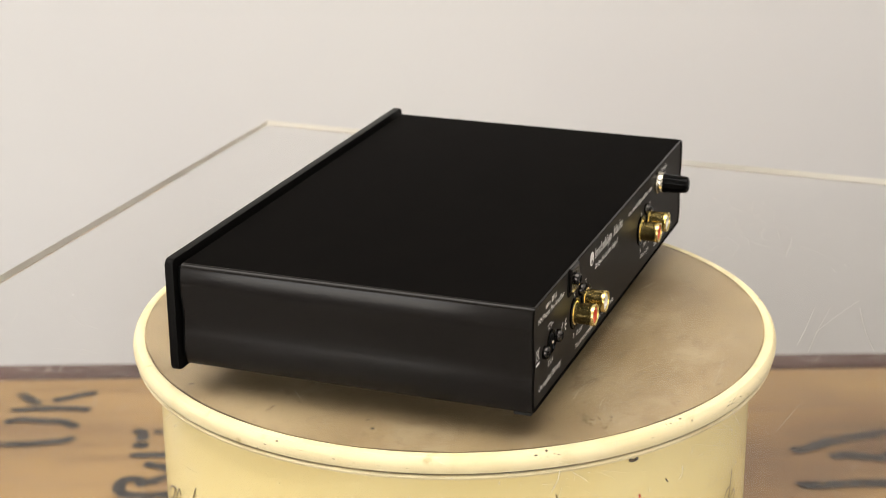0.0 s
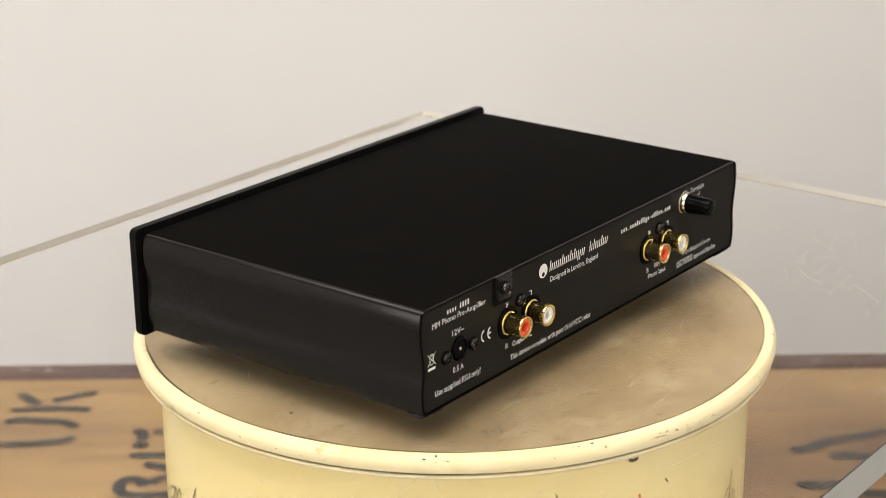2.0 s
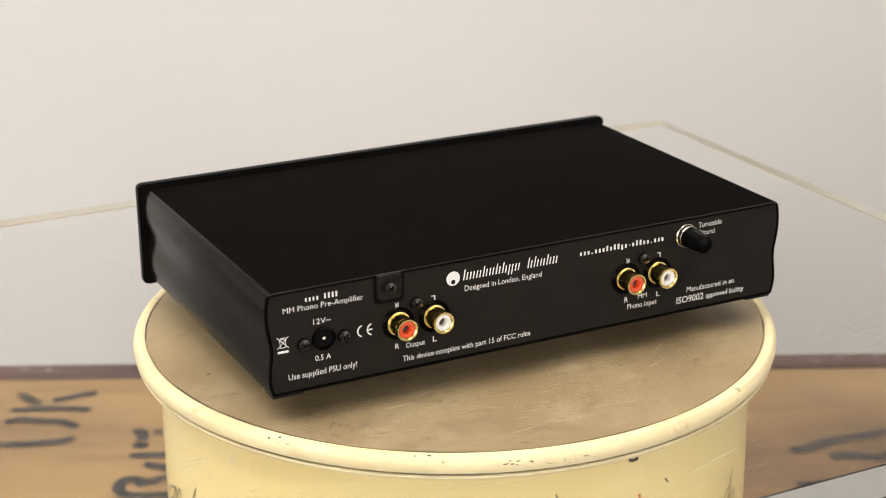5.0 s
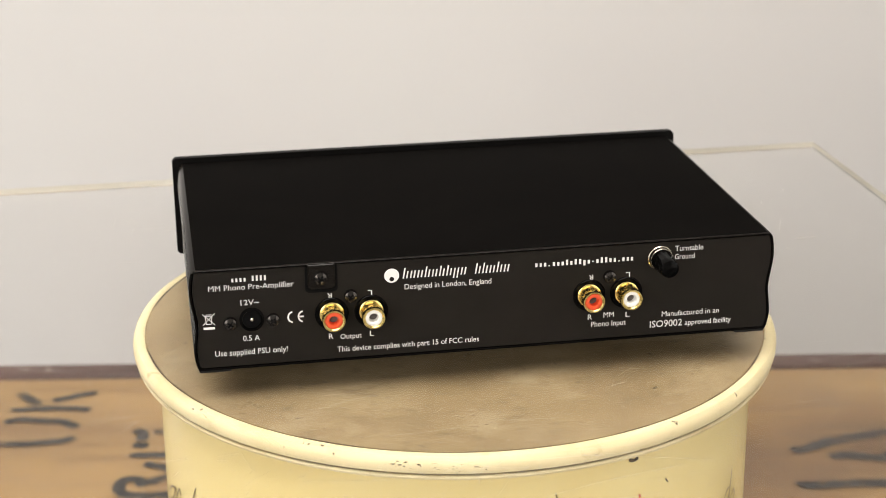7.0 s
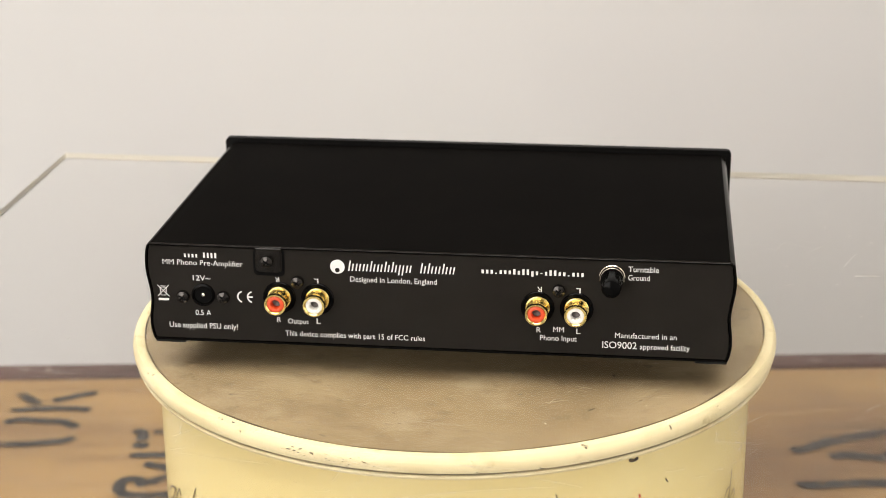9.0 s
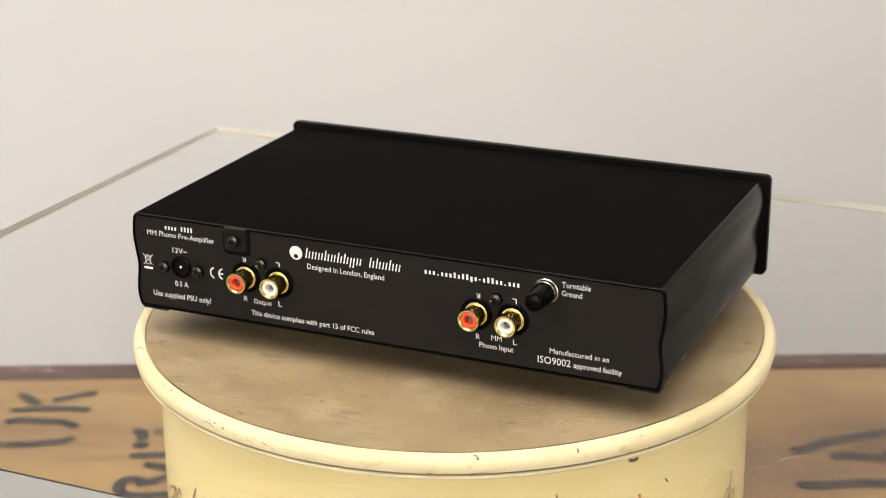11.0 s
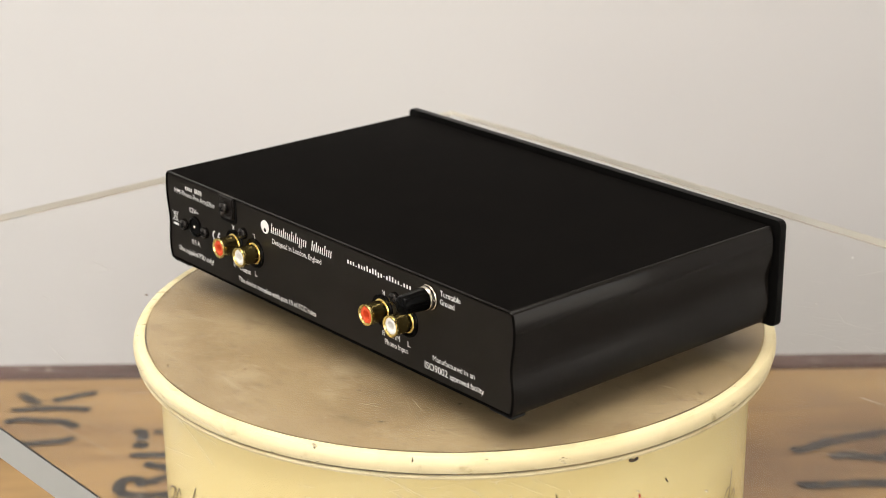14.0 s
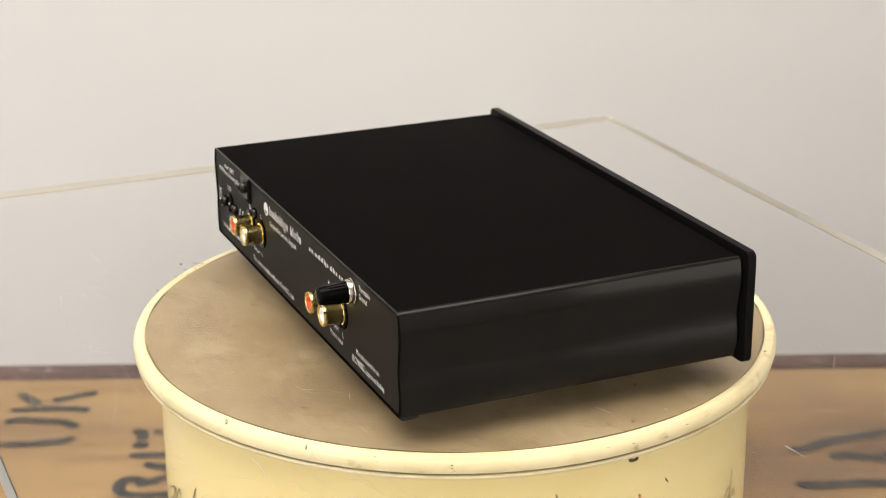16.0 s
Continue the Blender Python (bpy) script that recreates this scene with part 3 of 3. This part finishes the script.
def build_amp():
    amp = empty("phono_amplifier", "small black metal phono pre-amplifier with gold sockets on its rear panel", "amplifier", (0, 0, Z0))
    base = Matrix.Translation((OX, OY, 0.0014))

    def put(name, bm, material=None, label="", at=(0, 0, 0), smooth=False, parent=None):
        m = Matrix.Translation(at)
        return part(name, bm, material, parent or amp, label, (m if parent else base @ m), smooth)
    # case: a shell, its end proud of the rear panel by a hair
    outer, inner = side_outline(), side_outline(0.0008)
    bm = bmesh.new()
    y0, y1 = -0.0005, DEPTH - 0.0042
    loops = [[bm.verts.new((x, y, z)) for x, z in o] for o, y in ((inner, 0.004), (inner, y0 + 0.0002), (side_outline(0.0006), y0), (side_outline(0.0004), y0),
                                                                   (outer, y0 + 0.0006), (outer, y1))]
    n = len(outer)
    for step, (a, b) in enumerate(zip(loops, loops[1:])):
        for i in range(n):
            j = (i + 1) % n
            f = bm.faces.new((a[i], a[j], b[j], b[i]))
            zs = (a[i].co.z + a[j].co.z) / 2
            if (step == 4 and abs(a[i].co.x - a[j].co.x) < 0.0012 and zs < ZT - 0.00004) or (step == 3 and zs > ZT - 0.0011):
                f.material_index = 1
    bm.faces.new(loops[-1])
    put("case", bm, [M_BLACK, M_SIDE], "satin black metal case with waved sides", smooth=True)
    put("rear_panel", prism(side_outline(0.0012), 0.0, 0.003), M_PANEL, "black painted rear panel with white print")
    # front plate
    r = 0.0020
    wf, zt, zb = 0.2195 / 2, 0.0470, 0.0044
    out = []
    for cx, cz, a0 in ((wf - r, zt - r, 0), (-wf + r, zt - r, 90), (-wf + r, zb + r, 180), (wf - r, zb + r, 270)):
        out += [(cx + r * math.cos(radians(a0 + k * 18)), cz + r * math.sin(radians(a0 + k * 18))) for k in range(6)]
    bm = prism(out, DEPTH - 0.0024, DEPTH + 0.0008)
    bmesh.ops.bevel(bm, geom=[e for e in bm.edges if abs(e.verts[0].co.y - e.verts[1].co.y) < 1e-6], offset=0.00025, segments=1, affect="EDGES")
    put("front_plate", bm, M_FRONT, "thick black front plate with rounded corners", smooth=True)
    put("front_joint", prism(side_outline(0.0016), DEPTH - 0.0042, DEPTH - 0.0022), M_VOID)
    # cover tab over the rear panel
    out = [(-0.0050, 0.0), (-0.0050, -0.0080)]
    out += [(-0.0036 + 0.0014 * math.cos(radians(a)), -0.0080 + 0.0014 * math.sin(radians(a))) for a in (200, 225, 250, 270)]
    out += [(0.0036 + 0.0014 * math.cos(radians(a)), -0.0080 + 0.0014 * math.sin(radians(a))) for a in (270, 290, 315, 340)]
    out += [(0.0050, -0.0080), (0.0050, 0.0)]
    # thin black plate round the tab paints the shade of its gap
    put("tab_shade_outline", prism([(x * 1.16, z * 1.07) for x, z in out[::-1]], -0.0003, 0.0001), M_VOID, at=(-0.0612, 0, ZT - 0.0012))
    bm = prism(out[::-1], -0.0014, 0.0002)
    bmesh.ops.bevel(bm, geom=[e for e in bm.edges if e.verts[0].co.y < -0.001 and e.verts[1].co.y < -0.001], offset=0.0006, segments=3, affect="EDGES")
    put("cover_tab", bm, M_SIDE, "folded tab of the cover", (-0.0612, 0, ZT - 0.0002), True)
    screw = screw_mesh()
    for x, z, y in ((-0.0616, 0.0398, -0.0013), (-0.0508, 0.0316, 0), (0.0450, 0.0320, 0), (-0.0942, 0.0243, 0), (-0.0789, 0.0246, 0)):
        put("screw", screw, at=(x, y, z), label="black cross-head screw")
    # power inlet
    inlet = put("power_inlet", lathe([(0.0044, -0.0002), (0.0044, 0.0007), (0.0036, 0.0009), (0.0034, 0.0004), (0.0033, -0.0030), (0, -0.0030)], 28, "y"), M_PLASTIC,
                "round black power inlet", (-0.0865, 0, 0.0252), True)
    # black disc closes the inlet and paints its inner shade
    part("inlet_shade_disc", lathe([(0.0032, 0.0003), (0, 0.00031)], 28, "y"), M_VOID, inlet)
    part("pin", lathe([(0.0007, -0.002), (0.0007, 0.0008), (0.0004, 0.0011), (0, 0.0011)], 14, "y"), M_NICKEL, inlet, "bright contact pin", smooth=True)
    # sockets
    collar = mesh_of("collar", lathe([(0.0061, -0.0002), (0.0061, 0.0004), (0.0058, 0.0007), (0.0040, 0.0007)], 36, "y"), M_PLASTIC, True)
    barrel = mesh_of("barrel", lathe([(0.0045, 0.0), (0.0045, 0.0006), (0.0043, 0.0008), (0.0039, 0.0009), (0.0039, 0.0060), (0.0040, 0.0063), (0.0041, 0.0067), (0.0041, 0.0077),
                                      (0.0040, 0.0081), (0.0035, 0.0081), (0.0031, 0.0077), (0.0031, 0.0064)], 40, "y"), M_GOLD, True)
    ins = [mesh_of("insulator", lathe([(0.0031, 0.0067), (0.0030, 0.0076), (0.0024, 0.0078), (0.0019, 0.0077), (0.0016, 0.0071), (0.0015, 0.0039)], 32, "y"), m, True)
           for m in (M_REDPL, M_WHITEPL)]
    core = mesh_of("contact", lathe([(0.0016, 0.0049), (0.0006, 0.0047), (0, 0.0045)], 24, "y"), mat("dull_contact", (0.12, 0.105, 0.095), 0.5, metal=0.6), True)
    for x, k in ((-0.0578, 0), (-0.0435, 1), (0.0374, 0), (0.0515, 1)):
        word = ("red", "white")[k]
        s = put("socket", barrel, at=(x, 0, 0.0252), label="gold-plated socket with a %s insulator" % word)
        part("collar", collar, None, s, "black collar")
        part("insulator", ins[k], None, s, "%s plastic insulator" % word)
        part("contact", core, None, s)
    # ground terminal
    t = put("ground_terminal", lathe([(0.0047, -0.0002), (0.0047, 0.0008), (0.0044, 0.0011), (0.0044, 0.0027), (0.0042, 0.0030), (0.0030, 0.0031)], 32, "y"), M_NICKEL,
            "nickel ground terminal with a black screw cap", (0.0640, 0, 0.0380), True)
    bm = lathe([(0.0030, 0.0029), (0.0041, 0.0031), (0.0042, 0.0036), (0.0040, 0.0050), (0.0039, 0.0070), (0.0037, 0.0095), (0.0035, 0.0120), (0.0032, 0.0130), (0.0022, 0.0135), (0, 0.0136)], 72, "y")
    for v in bm.verts:
        if -0.0110 < v.co.y < -0.0034 and math.hypot(v.co.x, v.co.z) > 0.003:
            k = 1 - 0.045 * (0.5 + 0.5 * math.cos(12 * math.atan2(v.co.z, v.co.x)))
            v.co.x, v.co.z = v.co.x * k, v.co.z * k
    part("cap", bm, M_PLASTIC, t, "black plastic screw cap", smooth=True)
    # feet
    foot = mesh_of("foot", lathe([(0, -0.0014), (0.0050, -0.0014), (0.0056, -0.0008), (0.0056, 0.0068), (0, 0.0068)], 24), M_RUBBER, True)
    for x in (-0.078, 0.078):
        for y in (0.030, DEPTH - 0.034):
            put("foot", foot, at=(x, y, 0), label="round black rubber foot")

    for s in (-1, 1):
        put("corner_lip", box(-0.0058, 0.0058, 0.0006, 0.0070, -0.0011, 0.0002, 0.0003, 1), M_RUBBER, "black folded corner lip", (s * 0.1002, 0, ZB))
        put("lip_bump", lathe([(0, -0.0022), (0.0016, -0.0021), (0.0026, -0.0012), (0.0028, -0.0008), (0, -0.0008)], 18), M_RUBBER, "small black pad", (s * 0.1000, 0.0045, ZB), True)

    # print: words that are no brand
    def words(txt, x0, x1, z, h=0.0020):
        ob = put("lettering", text_mesh(txt, x1 - x0, h), None, "white printed words", ((x0 + x1) / 2, -0.00012, z))
        return ob
    words("MM Phono Pre-Amplifier", -0.1013, -0.0711, 0.0376, 0.0021)
    words("12V~", -0.0902, -0.0836, 0.0316, 0.0021)
    words("0.5 A", -0.0899, -0.0839, 0.0179, 0.0021)
    words("Use supplied PSU only!", -0.1001, -0.0741, 0.0127, 0.0022)
    words("Designed in London, England", -0.0312, 0.0007, 0.0334, 0.0021)
    words("This device complies with part 15 of FCC rules", -0.0562, -0.0039, 0.0110, 0.0021)
    words("Turntable", 0.0697, 0.0805, 0.0410, 0.0021)
    words("Ground", 0.0697, 0.0773, 0.0378, 0.0021)
    words("Manufactured in an", 0.0655, 0.0877, 0.0154, 0.0021)
    words("ISO9002", 0.0610, 0.0735, 0.0115, 0.0027)
    words("approved facility", 0.0746, 0.0925, 0.0113, 0.0021)
    words("Phono Input", 0.0384, 0.0517, 0.0133, 0.0021)
    words("MM", 0.0431, 0.0471, 0.0167, 0.0021)
    words("Output", -0.0549, -0.0472, 0.0159, 0.0020)
    for x, ch in ((-0.0583, "R"), (-0.0434, "L"), (0.0379, "R"), (0.0523, "L")):
        words(ch, x - 0.0008, x + 0.0008, 0.0163, 0.0021)
    for x, ch in ((-0.0584, "R"), (-0.0438, "L"), (0.0380, "R"), (0.0520, "L")):
        ob = words(ch, x - 0.0008, x + 0.0008, 0.0322, 0.0021)
        ob.matrix_basis = ob.matrix_basis @ Matrix.Rotation(radians(180), 4, "Y")

    # print: brand words and address as plain bars
    def bars(x0, x1, z, pattern, h, lean=0.0, weight=0.62, stems=1):
        """One bar for each letter: a tall, x low, g hanging, . a dot, - a dash, blank a gap."""
        step = (x1 - x0) / len(pattern)
        bm = bmesh.new()
        for i, ch in enumerate(pattern):
            a = x0 + i * step
            lo, hi = {"a": (0, 1), "x": (0, 0.7), "g": (-0.28, 0.7), ".": (0, 0.2), "-": (0.3, 0.45)}.get(ch, (0, 0))
            if hi == lo:
                continue
            wd = step * (weight if ch != "." else 0.4)
            for off in ((0.0, step * 0.48) if stems == 2 else (0.0,)):
                q = []
                for dx, dz in ((0, lo), (wd, lo), (wd, hi if not off else min(hi, 0.7)), (0, hi if not off else min(hi, 0.7))):
                    q.append(bm.verts.new((a + off + dx + dz * h * lean, 0, z + (dz - 0.5) * h)))
                bm.faces.new(q)
        return put("print_bar", bm, M_PRINT, "white printed bars", (0, -0.00012, 0))
    bars(-0.0930, -0.0801, 0.0407, "xxxx aaaa", 0.0020, 0.0, 0.5)
    bars(-0.0319, 0.0078, 0.0387, "axxaxaagx aaxax", 0.0040, 0.18, 0.21, 2)
    bars(0.0170, 0.0546, 0.0386, "xxx.xxxaxaagx-xaaxx.xxx", 0.0021, 0.0, 0.52)

    # round mark: white disc with a dark dot, two arcs, a crossed-out bin sign
    def arc_plate(cx, cz, r0, r1, a0, a1, nseg=18):
        bm = bmesh.new()
        prev = None
        for k in range(nseg + 1):
            a = radians(a0 + (a1 - a0) * k / nseg)
            pair = (bm.verts.new((cx + r0 * math.cos(a), 0, cz + r0 * math.sin(a))), bm.verts.new((cx + r1 * math.cos(a), 0, cz + r1 * math.sin(a))))
            if prev:
                bm.faces.new((prev[0], prev[1], pair[1], pair[0]))
            prev = pair
        return bm
    mark = put("round_mark", lathe([(0.00272, 0.0), (0, 0.00001)], 32, "y"), M_PRINT, "white round printed mark", (-0.0358, -0.00010, 0.0381))
    part("dot", lathe([(0.00085, 0.0), (0, 0.00001)], 20, "y"), M_PANEL, mark, "dark dot", at=(0.0, -0.00008, -0.0013))
    put("print_arc", arc_plate(0, 0, 0.0018, 0.0024, 105, 255), M_PRINT, "white printed arc", (-0.0714, -0.00012, 0.0249))
    put("print_arc", arc_plate(0, 0, 0.0018, 0.0024, 105, 255), M_PRINT, "white printed arc", (-0.0677, -0.00012, 0.0249))
    put("print_bar", box(-0.0018, -0.0002, 0, 0.00004, -0.0003, 0.0003), M_PRINT, at=(-0.0677, -0.00014, 0.0249))

    def stroke(x0, z0, x1, z1, w=0.00026):
        d = Vector((x1 - x0, z1 - z0))
        nn = Vector((-d.y, d.x)).normalized() * w / 2
        bm = bmesh.new()
        bm.faces.new([bm.verts.new((x, 0, z)) for x, z in ((x0 + nn.x, z0 + nn.y), (x1 + nn.x, z1 + nn.y), (x1 - nn.x, z1 - nn.y), (x0 - nn.x, z0 - nn.y))])
        put("sign_line", bm, M_PRINT, "white printed line", (-0.1017, -0.00012, 0.0262))
    for a in ((-0.0022, 0.0022, 0.0022, -0.0022), (-0.0022, -0.0022, 0.0022, 0.0022), (-0.0012, 0.0012, -0.0009, -0.0018), (0.0012, 0.0012, 0.0009, -0.0018),
              (-0.0014, 0.0013, 0.0014, 0.0013), (-0.0009, -0.0018, 0.0009, -0.0018), (-0.0009, 0.0018, 0.0010, 0.0018)):
        stroke(*a)
    stroke(-0.0020, -0.0034, 0.0020, -0.0034, 0.0009)
    return amp


AMP = build_amp()


def motions():
    for thing in (LID, SHEET, AMP):
        walk(thing, [(k * 0.5, pose(0, 0, Z0, 0, 0, SPIN[0] + SPIN[1] * k * 0.5)) for k in range(33)])


motions()
